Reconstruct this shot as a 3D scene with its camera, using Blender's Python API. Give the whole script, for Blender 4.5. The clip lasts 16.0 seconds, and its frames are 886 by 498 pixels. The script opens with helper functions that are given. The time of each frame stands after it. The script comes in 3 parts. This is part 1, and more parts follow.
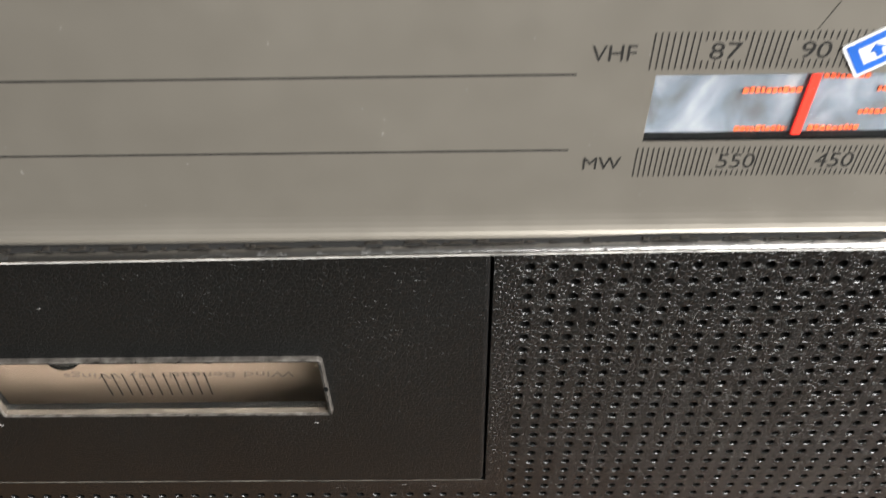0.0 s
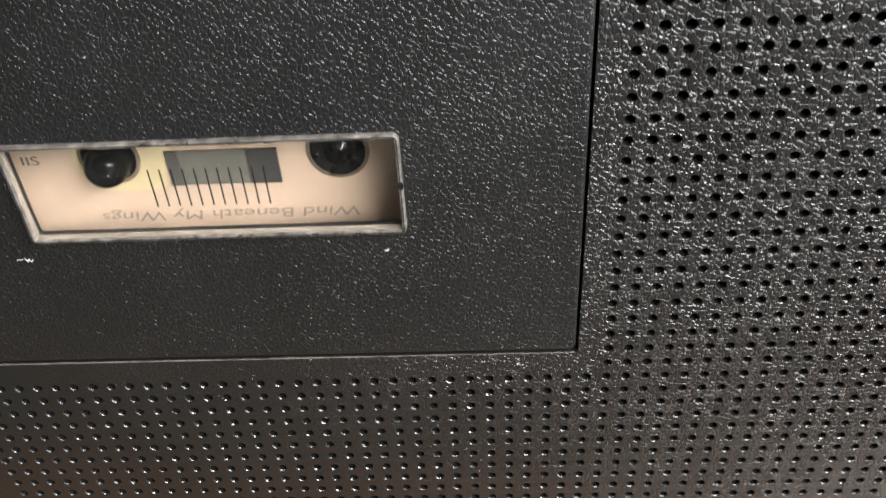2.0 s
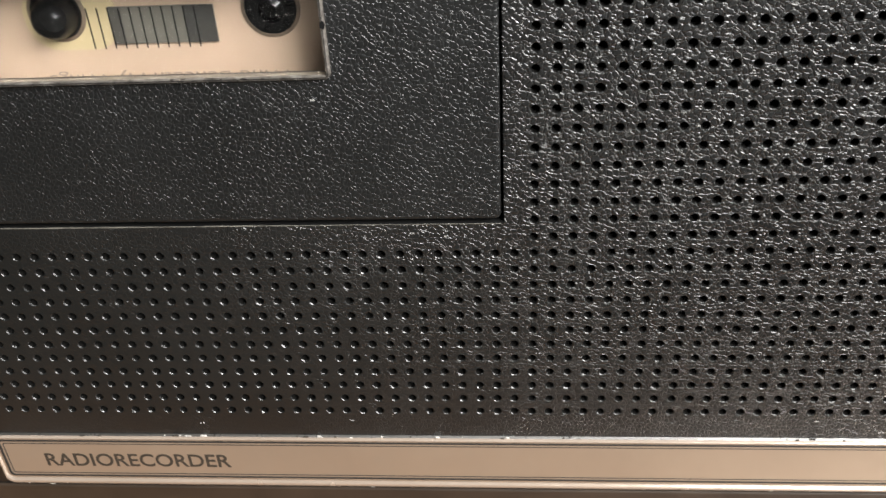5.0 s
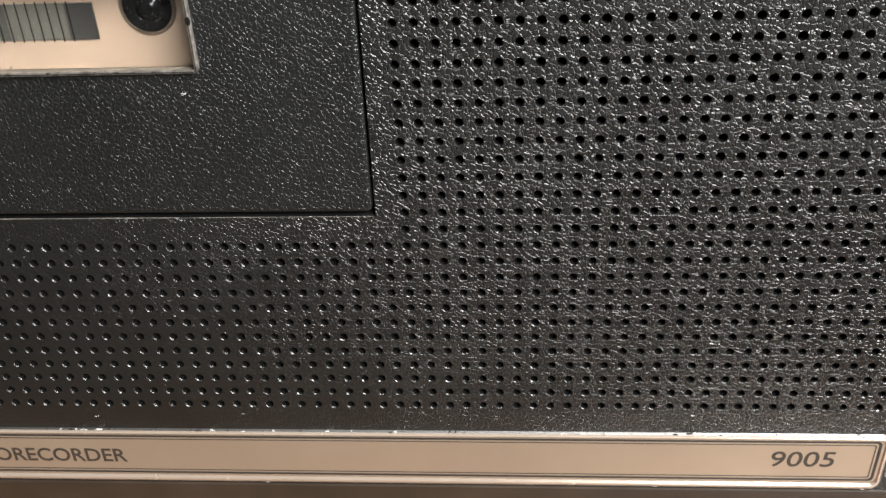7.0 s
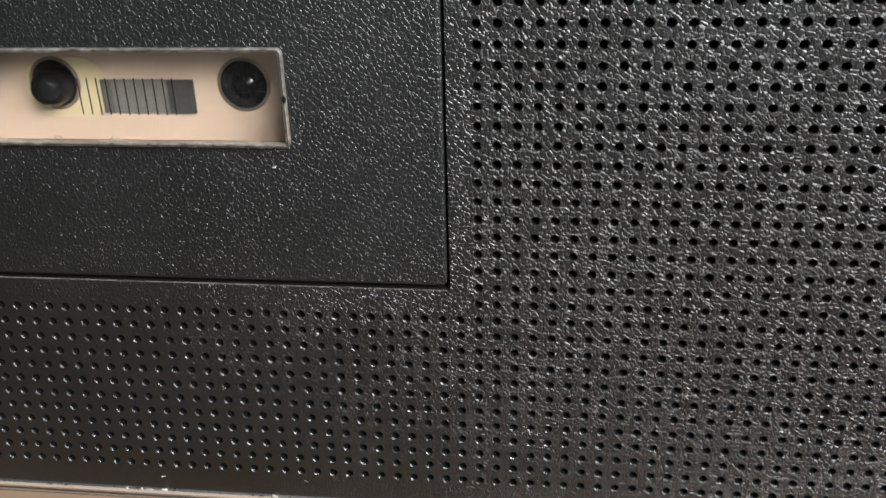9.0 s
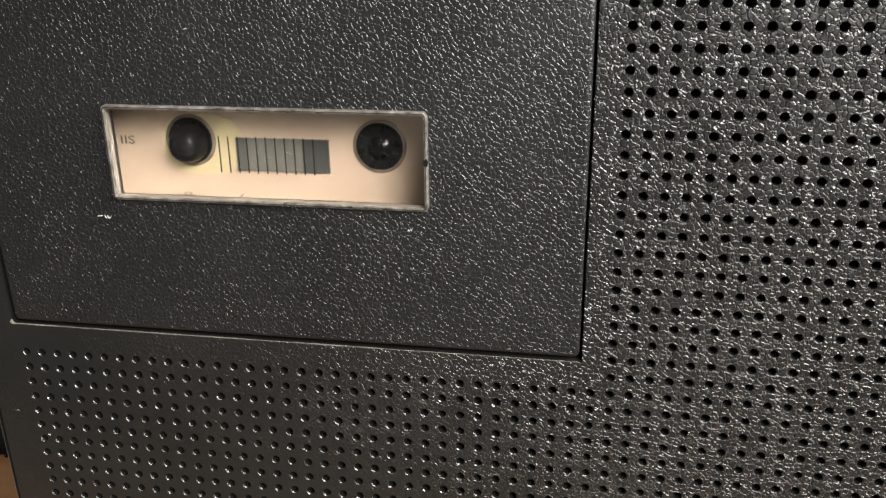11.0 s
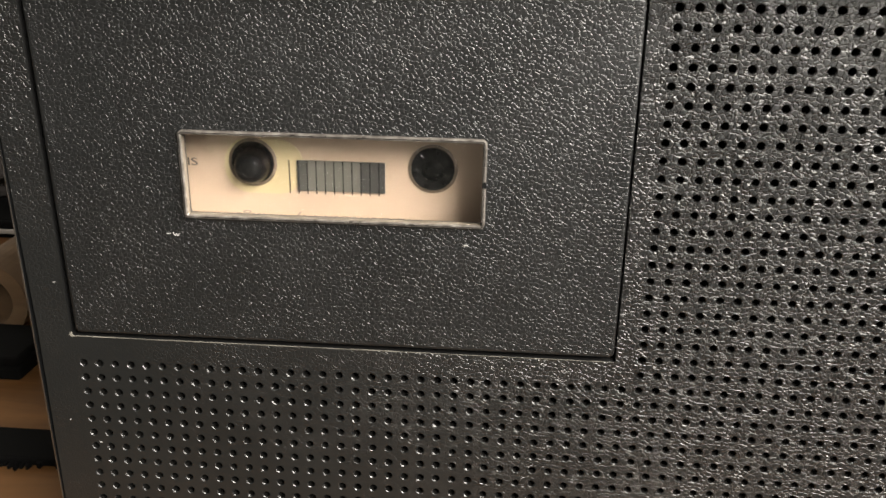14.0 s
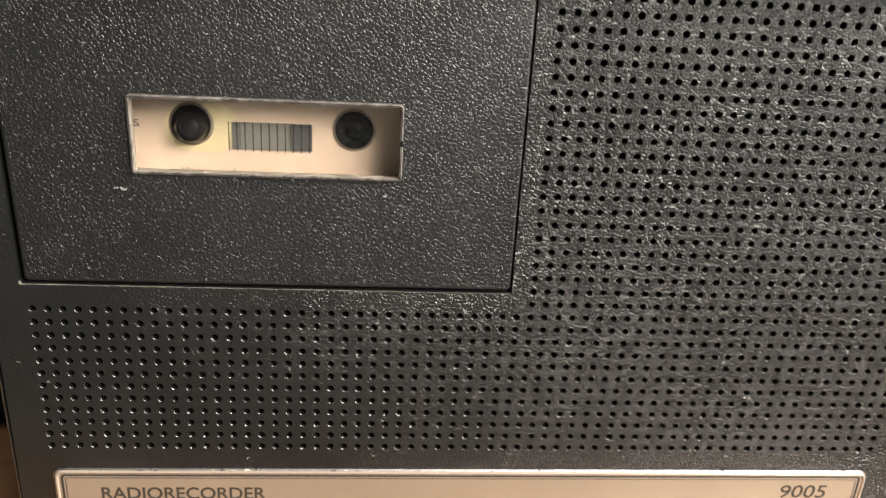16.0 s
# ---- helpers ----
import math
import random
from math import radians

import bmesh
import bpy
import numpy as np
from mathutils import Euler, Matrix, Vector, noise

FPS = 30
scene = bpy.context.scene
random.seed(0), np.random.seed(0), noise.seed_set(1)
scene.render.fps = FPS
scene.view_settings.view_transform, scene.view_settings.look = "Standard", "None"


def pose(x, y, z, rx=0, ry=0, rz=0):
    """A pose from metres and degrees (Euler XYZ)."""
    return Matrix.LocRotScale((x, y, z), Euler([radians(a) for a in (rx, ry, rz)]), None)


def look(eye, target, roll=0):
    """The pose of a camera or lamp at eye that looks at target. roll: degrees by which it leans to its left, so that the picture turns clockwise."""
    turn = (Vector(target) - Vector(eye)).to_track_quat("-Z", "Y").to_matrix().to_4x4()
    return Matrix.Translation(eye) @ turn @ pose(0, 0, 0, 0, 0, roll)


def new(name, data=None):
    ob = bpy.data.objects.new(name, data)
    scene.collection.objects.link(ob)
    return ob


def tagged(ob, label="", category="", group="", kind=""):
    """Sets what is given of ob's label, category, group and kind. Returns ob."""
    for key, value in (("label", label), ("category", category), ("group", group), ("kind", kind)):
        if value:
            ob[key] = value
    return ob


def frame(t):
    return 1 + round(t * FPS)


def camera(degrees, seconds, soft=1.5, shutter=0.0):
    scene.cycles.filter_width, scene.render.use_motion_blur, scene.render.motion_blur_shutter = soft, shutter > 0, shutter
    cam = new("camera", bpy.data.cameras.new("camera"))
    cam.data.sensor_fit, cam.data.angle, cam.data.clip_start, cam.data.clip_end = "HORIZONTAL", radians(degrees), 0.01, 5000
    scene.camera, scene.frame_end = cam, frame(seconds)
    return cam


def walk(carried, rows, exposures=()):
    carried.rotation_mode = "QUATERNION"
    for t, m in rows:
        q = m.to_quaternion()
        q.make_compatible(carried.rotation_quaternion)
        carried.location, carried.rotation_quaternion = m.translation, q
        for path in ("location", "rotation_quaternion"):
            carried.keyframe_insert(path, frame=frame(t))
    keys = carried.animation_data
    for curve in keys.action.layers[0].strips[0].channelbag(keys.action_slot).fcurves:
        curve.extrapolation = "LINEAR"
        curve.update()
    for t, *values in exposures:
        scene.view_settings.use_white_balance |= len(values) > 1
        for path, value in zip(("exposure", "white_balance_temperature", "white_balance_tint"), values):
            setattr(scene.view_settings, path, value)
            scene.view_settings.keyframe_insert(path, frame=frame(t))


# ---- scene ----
# A portable radio recorder on a wooden table, seen from a hand's length away.
cam = camera(54.9, 16.0, soft=1.5, shutter=0.44)
PATH = [
    (0, 0.00222, -0.09091, 0.27005, 41.625, 1.013, 0.110),
    (0.5, -0.00116, -0.09945, 0.25441, 44.082, 1.740, 0.210),
    (1, -0.00465, -0.10534, 0.23733, 46.009, 2.259, 0.434),
    (1.5, -0.00466, -0.11226, 0.22557, 48.573, 2.785, 0.991),
    (2, -0.00951, -0.12116, 0.20800, 52.054, 2.974, 1.177),
    (2.5, -0.00699, -0.13052, 0.19742, 54.621, 3.304, 1.886),
    (3, -0.00676, -0.13450, 0.18530, 56.293, 3.660, 2.708),
    (3.2, -0.00663, -0.14035, 0.17803, 58.379, 3.534, 2.656),
    (5.3, 0.01413, -0.15127, 0.17193, 58.109, 2.513, 3.261),
    (5.5, 0.01808, -0.15316, 0.17095, 58.718, 2.459, 3.100),
    (6, 0.02711, -0.15418, 0.17064, 59.104, 2.243, 3.106),
    (6.5, 0.03216, -0.15510, 0.16895, 59.552, 2.064, 2.961),
    (7, 0.03398, -0.15696, 0.16826, 60.248, 2.057, 3.007),
    (7.5, 0.03292, -0.15676, 0.16849, 60.366, 1.801, 3.176),
    (8, 0.03022, -0.15866, 0.17003, 61.722, 1.587, 3.881),
    (8.5, 0.02863, -0.16497, 0.17653, 63.376, 1.463, 5.166),
    (9, 0.02745, -0.16107, 0.17052, 65.361, 1.388, 6.463),
    (9.5, 0.01385, -0.15500, 0.17413, 67.340, 0.659, 6.364),
    (10, 0.00722, -0.15695, 0.17225, 68.569, 1.405, 8.544),
    (12.3, 0.00846, -0.16383, 0.17028, 70.886, 0.431, 9.943),
    (12.5, 0.00524, -0.16553, 0.16898, 71.317, 0.326, 9.550),
    (13, -0.00514, -0.16933, 0.17199, 70.746, 0.195, 8.572),
    (13.5, -0.01606, -0.17320, 0.17513, 70.168, -0.232, 6.575),
    (14, -0.01955, -0.17926, 0.17950, 69.593, -0.884, 4.339),
    (14.5, -0.02174, -0.18353, 0.18725, 67.916, -2.014, 1.303),
    (15, -0.02712, -0.19143, 0.19100, 67.509, -2.791, -0.918),
    (15.5, -0.03126, -0.20041, 0.18713, 67.744, -3.284, -2.918),
    (16, -0.03004, -0.21057, 0.18639, 67.560, -3.125, -3.829),
]
EXPOSURES = [(0.0, -0.88, 6500, 10), (0.5, -0.5, 6600, 10), (1.0, -0.29, 6500, 10), (1.5, -0.12, 6500, 10), (2.1, 0.09, 6400, 10), (2.9, 0.06, 6650, 10), (5.5, -0.12, 6550, 10), (6.5, -0.06, 6550, 10),
             (7.5, -0.15, 6450, 10), (9.0, -0.15, 6300, 10), (9.6, -0.05, 6400, 10), (12.5, 0.16, 7050, 11), (16.0, 0.2, 7100, 11)]
walk(cam, [(t, pose(x, y, z, rx, ry, rz)) for t, x, y, z, rx, ry, rz in PATH], EXPOSURES)

# ---------------------------------------------------------------- light
world = bpy.data.worlds.new("daylight")
scene.world = world
world.use_nodes = True
wn = world.node_tree.nodes
sky = wn.new("ShaderNodeTexSky")
sky.sky_type, sky.sun_disc, sky.sun_elevation, sky.sun_rotation = "NISHITA", False, radians(35), radians(120)
world.node_tree.links.new(sky.outputs["Color"], wn["Background"].inputs["Color"])
wn["Background"].inputs["Strength"].default_value = 0.1


def area_lamp(name, m, sx, sy, watts, colour):
    d = bpy.data.lights.new(name, "AREA")
    d.shape, d.size, d.size_y, d.energy, d.color = "RECTANGLE", sx, sy, watts, colour
    ob = new(name, d)
    ob.matrix_world = m
    return ob


# sky light in two unseen window openings, west one added for the table's left
area_lamp("unseen_window_light", look((0.42, -0.50, 0.53), (0.0, -0.38, 0.22)), 0.70, 0.40, 34.0, (0.98, 0.98, 0.96))
area_lamp("unseen_window_light", look((-1.93, 0.62, 0.75), (-0.2, 0.1, 0.0)), 0.7, 0.8, 10.0, (1.0, 0.95, 0.86))

# ---------------------------------------------------------------- materials


class Mat:
    """A node material with a few short cuts."""

    def __init__(self, name, colour=(0.5, 0.5, 0.5), rough=0.5, metal=0.0, spec=0.5):
        self.m = bpy.data.materials.new(name)
        self.m.use_nodes = True
        self.t = self.m.node_tree
        self.b = self.t.nodes["Principled BSDF"]
        self.set("Base Color", (*colour, 1)).set("Roughness", rough).set("Metallic", metal).set("Specular IOR Level", spec)
        self.co = self.node("ShaderNodeTexCoord").outputs["Object"]

    def set(self, key, value):
        self.b.inputs[key].default_value = value
        return self

    def node(self, kind, **values):
        n = self.t.nodes.new(kind)
        for k, val in values.items():
            setattr(n, k, val)
        return n

    def link(self, a, b):
        self.t.links.new(a, b)

    def scaled(self, sx, sy, sz):
        n = self.node("ShaderNodeMapping")
        n.inputs["Scale"].default_value = (sx, sy, sz)
        self.link(self.co, n.inputs["Vector"])
        return n.outputs["Vector"]

    def noise(self, scale, detail=4.0, rough=0.55, distortion=0.0, vector=None):
        n = self.node("ShaderNodeTexNoise")
        n.inputs["Scale"].default_value, n.inputs["Detail"].default_value = scale, detail
        n.inputs["Roughness"].default_value, n.inputs["Distortion"].default_value = rough, distortion
        self.link(vector or self.co, n.inputs["Vector"])
        return n.outputs["Fac"]

    def voronoi(self, scale, feature="F1", vector=None, out="Distance"):
        n = self.node("ShaderNodeTexVoronoi", feature=feature)
        n.inputs["Scale"].default_value = scale
        self.link(vector or self.co, n.inputs["Vector"])
        return n.outputs[out]

    def remap(self, fac, a, b, c=0.0, d=1.0):
        n = self.node("ShaderNodeMapRange")
        for key, val in zip(("From Min", "From Max", "To Min", "To Max"), (a, b, c, d)):
            n.inputs[key].default_value = val
        self.link(fac, n.inputs["Value"])
        return n.outputs["Result"]

    def ramp(self, fac, *stops):
        n = self.node("ShaderNodeValToRGB")
        e = n.color_ramp.elements
        while len(e) < len(stops):
            e.new(0.5)
        for el, (p, c) in zip(e, stops):
            el.position, el.color = p, (*c, 1)
        self.link(fac, n.inputs["Fac"])
        return n.outputs["Color"]

    def math(self, op, a, b):
        n = self.node("ShaderNodeMath", operation=op)
        for s, val in zip(n.inputs, (a, b)):
            if isinstance(val, (int, float)):
                s.default_value = val
            else:
                self.link(val, s)
        return n.outputs[0]

    def to(self, socket, key):
        self.link(socket, self.b.inputs[key])
        return self

    def bump(self, *layers):
        """Layers of (height, distance in metres, strength)."""
        last = None
        for h, dist, strength in layers:
            n = self.node("ShaderNodeBump")
            n.inputs["Distance"].default_value, n.inputs["Strength"].default_value = dist, strength
            self.link(h, n.inputs["Height"])
            if last:
                self.link(last, n.inputs["Normal"])
            last = n.outputs["Normal"]
        self.link(last, self.b.inputs["Normal"])
        return self


def grained_plastic(name, wrinkled):
    """Black moulded plastic: fine pebbles, or a coarser wrinkled grain that is rubbed smooth towards one foot."""
    k = Mat(name, (0.013, 0.013, 0.013), 0.22)
    warp = k.node("ShaderNodeTexNoise")
    warp.inputs["Scale"].default_value, warp.inputs["Detail"].default_value = 700.0, 3.0
    k.link(k.co, warp.inputs["Vector"])
    mix = k.node("ShaderNodeVectorMath", operation="MULTIPLY_ADD")
    mix.inputs[1].default_value = (0.0012, 0.0012, 0.0012)
    k.link(warp.outputs["Color"], mix.inputs[0])
    k.link(k.co, mix.inputs[2])
    edge = k.voronoi(950.0 if wrinkled else 1000.0, "DISTANCE_TO_EDGE", mix.outputs[0])
    n = k.node("ShaderNodeMapRange", interpolation_type="SMOOTHSTEP")
    n.inputs["From Min"].default_value, n.inputs["From Max"].default_value = 0.0, 0.17 if wrinkled else 0.15
    n.inputs["To Min"].default_value, n.inputs["To Max"].default_value = 0.0, 1.0
    k.link(edge, n.inputs["Value"])
    patchy = k.remap(k.noise(520.0, 2.0), 0.38, 0.62, 0.72, 1.0)
    fine = k.noise(3000.0, 2.0, 0.5)
    k.to(k.remap(k.noise(55.0, 3.0), 0.3, 0.7, 0.30 if wrinkled else 0.335, 0.37 if wrinkled else 0.415), "Roughness")
    k.to(k.ramp(k.noise(25.0, 5.0, 0.6), (0.3, (0.0042, 0.0047, 0.0050)), (0.75, (0.0066, 0.0070, 0.0072))), "Base Color")
    k.set("Specular IOR Level", 0.90 if wrinkled else 0.66)
    blotch = k.remap(k.noise(40.0, 3.0), 0.3, 0.7, -0.15, 0.15)
    if wrinkled:
        xyz = k.node("ShaderNodeSeparateXYZ")
        k.link(k.co, xyz.inputs[0])
        along = k.math("ADD", k.math("MULTIPLY", xyz.outputs["X"], 0.7), xyz.outputs["Z"])
        keep = k.math("ADD", k.remap(along, 0.0, 0.15, 0.24, 1.25), blotch)
    else:
        keep = k.math("ADD", blotch, 0.9)
    height = k.math("MULTIPLY", k.math("MULTIPLY", n.outputs["Result"], patchy), keep)
    k.bump((height, 0.00016 if wrinkled else 0.000085, 1.0), (fine, 0.00002, 0.4))
    return k.m


def smooth_black(name, tone=0.012, rough=0.35):
    k = Mat(name, (tone, tone, tone), rough)
    k.to(k.remap(k.noise(300.0, 4.0), 0.3, 0.7, rough - 0.08, rough + 0.1), "Roughness")
    k.bump((k.noise(1500.0, 3.0), 0.00003, 0.4))
    return k.m


def satin_metal(name, dark, light, rough=0.42):
    k = Mat(name, light, rough, 0.55)
    k.to(k.ramp(k.noise(18.0, 5.0, 0.6), (0.3, dark), (0.7, light)), "Base Color")
    k.to(k.remap(k.noise(160.0, 4.0), 0.3, 0.7, rough - 0.05, rough + 0.06), "Roughness")
    k.bump((k.noise(1.0, 3.0, 0.6, vector=k.scaled(60, 4000, 4000)), 0.00001, 0.5))
    return k.m


def chrome(name, rough=0.12):
    """Bright trim with pits and dirt along it."""
    k = Mat(name, (0.5, 0.49, 0.48), rough, 1.0)
    pit = k.remap(k.noise(520.0, 5.0, 0.7), 0.56, 0.68)
    k.to(k.remap(pit, 0, 1, rough, 0.6), "Roughness")
    k.to(k.ramp(pit, (0.0, (0.5, 0.49, 0.48)), (1.0, (0.10, 0.095, 0.09))), "Base Color")
    k.bump((k.noise(380.0, 5.0, 0.65), 0.00012, 0.5))
    return k.m


def clear_plastic(name, rough=0.02, tint=(1, 1, 1)):
    k = Mat(name, tint, rough)
    k.set("Transmission Weight", 1.0).set("IOR", 1.2)
    k.to(k.remap(k.noise(220.0, 5.0, 0.7), 0.55, 0.75, rough, rough + 0.1), "Roughness")
    return k.m


def frosted_plastic(name):
    """The cut edge of clear plastic, whitish and scratched."""
    k = Mat(name, (0.55, 0.54, 0.52), 0.35)
    k.to(k.ramp(k.noise(480.0, 5.0, 0.7), (0.35, (0.05, 0.045, 0.04)), (0.55, (0.20, 0.18, 0.16)), (0.75, (0.40, 0.37, 0.34))), "Base Color")
    k.set("Transmission Weight", 0.5).set("IOR", 1.3)
    k.bump((k.noise(500.0, 4.0), 0.0002, 0.7))
    return k.m


def wood(name, dark, light, scale=1.0):
    k = Mat(name, light, 0.4)
    v = k.scaled(6 * scale, 60 * scale, 60 * scale)
    g = k.noise(1.0, 6.0, 0.6, 1.2, v)
    k.to(k.ramp(g, (0.3, dark), (0.7, light)), "Base Color")
    k.to(k.remap(k.noise(90.0), 0.3, 0.7, 0.32, 0.5), "Roughness")
    k.bump((g, 0.0003, 0.4))
    return k.m


def plain(name, colour, rough=0.5, metal=0.0, vary=0.12, scale=120.0):
    k = Mat(name, colour, rough, metal)
    lo, hi = tuple(c * (1 - vary) for c in colour), tuple(min(1, c * (1 + vary)) for c in colour)
    k.to(k.ramp(k.noise(scale, 5.0), (0.3, lo), (0.7, hi)), "Base Color")
    k.bump((k.noise(scale * 6, 3.0), 0.00004, 0.3))
    return k.m


def painted_reflections(name):
    """Silvery foil behind the dial, with the glass's dark and pale reflections painted in."""
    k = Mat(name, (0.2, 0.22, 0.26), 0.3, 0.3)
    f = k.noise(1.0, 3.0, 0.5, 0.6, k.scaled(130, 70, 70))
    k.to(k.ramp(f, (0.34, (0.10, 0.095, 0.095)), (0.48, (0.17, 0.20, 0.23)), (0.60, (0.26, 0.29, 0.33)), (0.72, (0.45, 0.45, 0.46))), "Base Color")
    return k.m


GRAIN = grained_plastic("black_wrinkled_plastic", True)
DOORGRAIN = grained_plastic("black_pebbled_plastic", False)
BLACK = smooth_black("black_plastic")
VOID = plain("dark_interior", (0.008, 0.0075, 0.007), 0.9)
SILVER = satin_metal("silver_champagne_panel", (0.28, 0.254, 0.216), (0.32, 0.292, 0.25), 0.42)
PLATE = satin_metal("champagne_plate", (0.33, 0.25, 0.185), (0.38, 0.295, 0.22), 0.36)
CHROME = chrome("pitted_chrome", 0.28)
RIM = satin_metal("champagne_rim", (0.43, 0.345, 0.275), (0.50, 0.415, 0.345), 0.22)
EDGE = chrome("chipped_grey_edge", 0.35)
INK = plain("black_ink", (0.02, 0.019, 0.018), 0.5)
INKSHADE = Mat("matt_black_ink_and_shade", (0.005, 0.005, 0.005), 0.9, 0.0, 0.1).m
HOLE = Mat("shaded_hole_wall", (0.005, 0.0048, 0.0045), 0.6, 0.0, 0.12).m
GREYINK = plain("grey_ink", (0.035, 0.033, 0.03), 0.5)
CLEAR = clear_plastic("clear_plastic", 0.05)
FROST = frosted_plastic("frosted_plastic_edge")
LABEL = plain("cream_paper_label", (0.28, 0.204, 0.145), 0.55, vary=0.06, scale=40.0)
YELLOW = plain("yellowed_paper", (0.31, 0.25, 0.14), 0.55, vary=0.06)
TAPE = plain("grey_tape_window", (0.072, 0.068, 0.056), 0.4)
HUBBLUR = plain("brown_edge_blur", (0.085, 0.062, 0.042), 0.5, vary=0.25, scale=300.0)
TAPEMID = plain("half_dark_tape", (0.042, 0.040, 0.034), 0.45)
TAPEDARK = plain("dark_tape_pack", (0.020, 0.019, 0.017), 0.45)
HUB = Mat("black_spindle", (0.005, 0.005, 0.005), 0.12, 0.0, 0.16).m
DIAL = painted_reflections("silvery_blue_dial")
RED = plain("red_needle", (0.75, 0.03, 0.015), 0.4)
ORANGE = plain("orange_print", (0.78, 0.10, 0.025), 0.5)
WHITE = plain("white_paper", (0.78, 0.78, 0.78), 0.5)
BLUE = plain("blue_print", (0.02, 0.12, 0.50), 0.5)
PENCIL = plain("faded_pen_ink", (0.13, 0.098, 0.075), 0.6)
BROWN = plain("brown_bounce_plastic", (0.026, 0.0175, 0.012), 0.45, vary=0.25, scale=60.0)
PLATEINK = plain("brown_grey_ink", (0.032, 0.025, 0.019), 0.5)
BAYWALL = plain("dusty_clear_wall", (0.12, 0.10, 0.078), 0.45, vary=0.3, scale=200.0)
LIP = plain("rubbed_edge_with_glint", (0.15, 0.14, 0.12), 0.32, vary=0.5, scale=260.0)
SPEC = plain("pale_dust_speck", (0.30, 0.29, 0.27), 0.8)
WHITEEDGE = plain("pale_edge_and_chips", (0.45, 0.43, 0.40), 0.3, vary=0.5, scale=150.0)
GRIME = plain("dark_grime", (0.02, 0.016, 0.012), 0.8, vary=0.4)
DUST = plain("grey_dust", (0.42, 0.41, 0.39), 0.9)
CHIP = plain("scuffed_white", (0.5, 0.49, 0.47), 0.7)
TABLEWOOD = wood("orange_brown_wood", (0.112, 0.050, 0.017), (0.215, 0.102, 0.038))
TANWOOD = wood("tan_wood", (0.13, 0.08, 0.045), (0.20, 0.13, 0.075))
BRISTLE = Mat("black_bristle", (0.004, 0.004, 0.004), 0.95, 0.0, 0.08).m
WALLPAINT = plain("grey_wall", (0.17, 0.16, 0.145), 0.8, vary=0.05, scale=8.0)
CEILPAINT = plain("white_ceiling", (0.42, 0.41, 0.38), 0.85, vary=0.04, scale=8.0)
FLOORWOOD = wood("floor_wood", (0.13, 0.118, 0.085), (0.21, 0.19, 0.14), 0.3)
GREY = plain("grey_painted_metal", (0.30, 0.28, 0.26), 0.4)
PINKGREY = plain("greyish_cloth", (0.045, 0.039, 0.036), 0.9, vary=0.3, scale=30.0)

# ---------------------------------------------------------------- mesh helpers


def part(name, bm, material, parent=None, label="", smooth=False):
    """Links a bmesh as one mesh object under a thing or a part."""
    me = bpy.data.meshes.new(name)
    bm.to_mesh(me)
    bm.free()
    me.materials.append(material)
    if smooth:
        for p in me.polygons:
            p.use_smooth = True
    ob = new(name, me)
    ob.parent = parent
    return tagged(ob, label)


def thing(name, place, label, category, **more):
    ob = new(name)
    ob.location = place
    ob.empty_display_size = 0.01
    return tagged(ob, label, category, **more)


def box(x0, x1, y0, y1, z0, z1, bevel=0.0, segments=2, bm=None):
    bm = bm or bmesh.new()
    made = bmesh.ops.create_cube(bm, size=1.0)["verts"]
    for v in made:
        v.co = ((x0 + x1) / 2 + v.co.x * (x1 - x0), (y0 + y1) / 2 + v.co.y * (y1 - y0), (z0 + z1) / 2 + v.co.z * (z1 - z0))
    if bevel:
        edges = list({e for v in made for e in v.link_edges})
        bmesh.ops.bevel(bm, geom=edges, offset=bevel, segments=segments, affect="EDGES", profile=0.5)
    return bm


def rounded(x0, x1, z0, z1, r, n=6):
    """The outline of a rectangle with round corners, counter-clockwise in x and z."""
    pts = []
    for cx, cz, a0 in ((x1 - r, z0 + r, -90), (x1 - r, z1 - r, 0), (x0 + r, z1 - r, 90), (x0 + r, z0 + r, 180)):
        for i in range(n + 1):
            a = radians(a0 + 90 * i / n)
            pts.append((cx + r * math.cos(a), cz + r * math.sin(a)))
    return pts


def slab(outline, y0, y1, bevel=0.0, bm=None):
    """An outline in x and z, from its front y0 back to y1, with a small bevel round the front."""
    bm = bm or bmesh.new()
    loops = []
    cx = sum(p[0] for p in outline) / len(outline)
    cz = sum(p[1] for p in outline) / len(outline)
    w = max(p[0] for p in outline) - cx
    h = max(p[1] for p in outline) - cz
    for y, inset in ((y0, bevel), (y0 + bevel * 0.3, bevel * 0.3), (y0 + bevel, 0), (y1, 0)) if bevel else ((y0, 0), (y1, 0)):
        loops.append([bm.verts.new((cx + (x - cx) * (1 - inset / w), y, cz + (z - cz) * (1 - inset / h))) for x, z in outline])
    n = len(outline)
    bm.faces.new(loops[0])
    bm.faces.new(loops[-1][::-1])
    for a, b in zip(loops, loops[1:]):
        for i in range(n):
            bm.faces.new((a[i], b[i], b[(i + 1) % n], a[(i + 1) % n]))
    bmesh.ops.recalc_face_normals(bm, faces=bm.faces)
    return bm


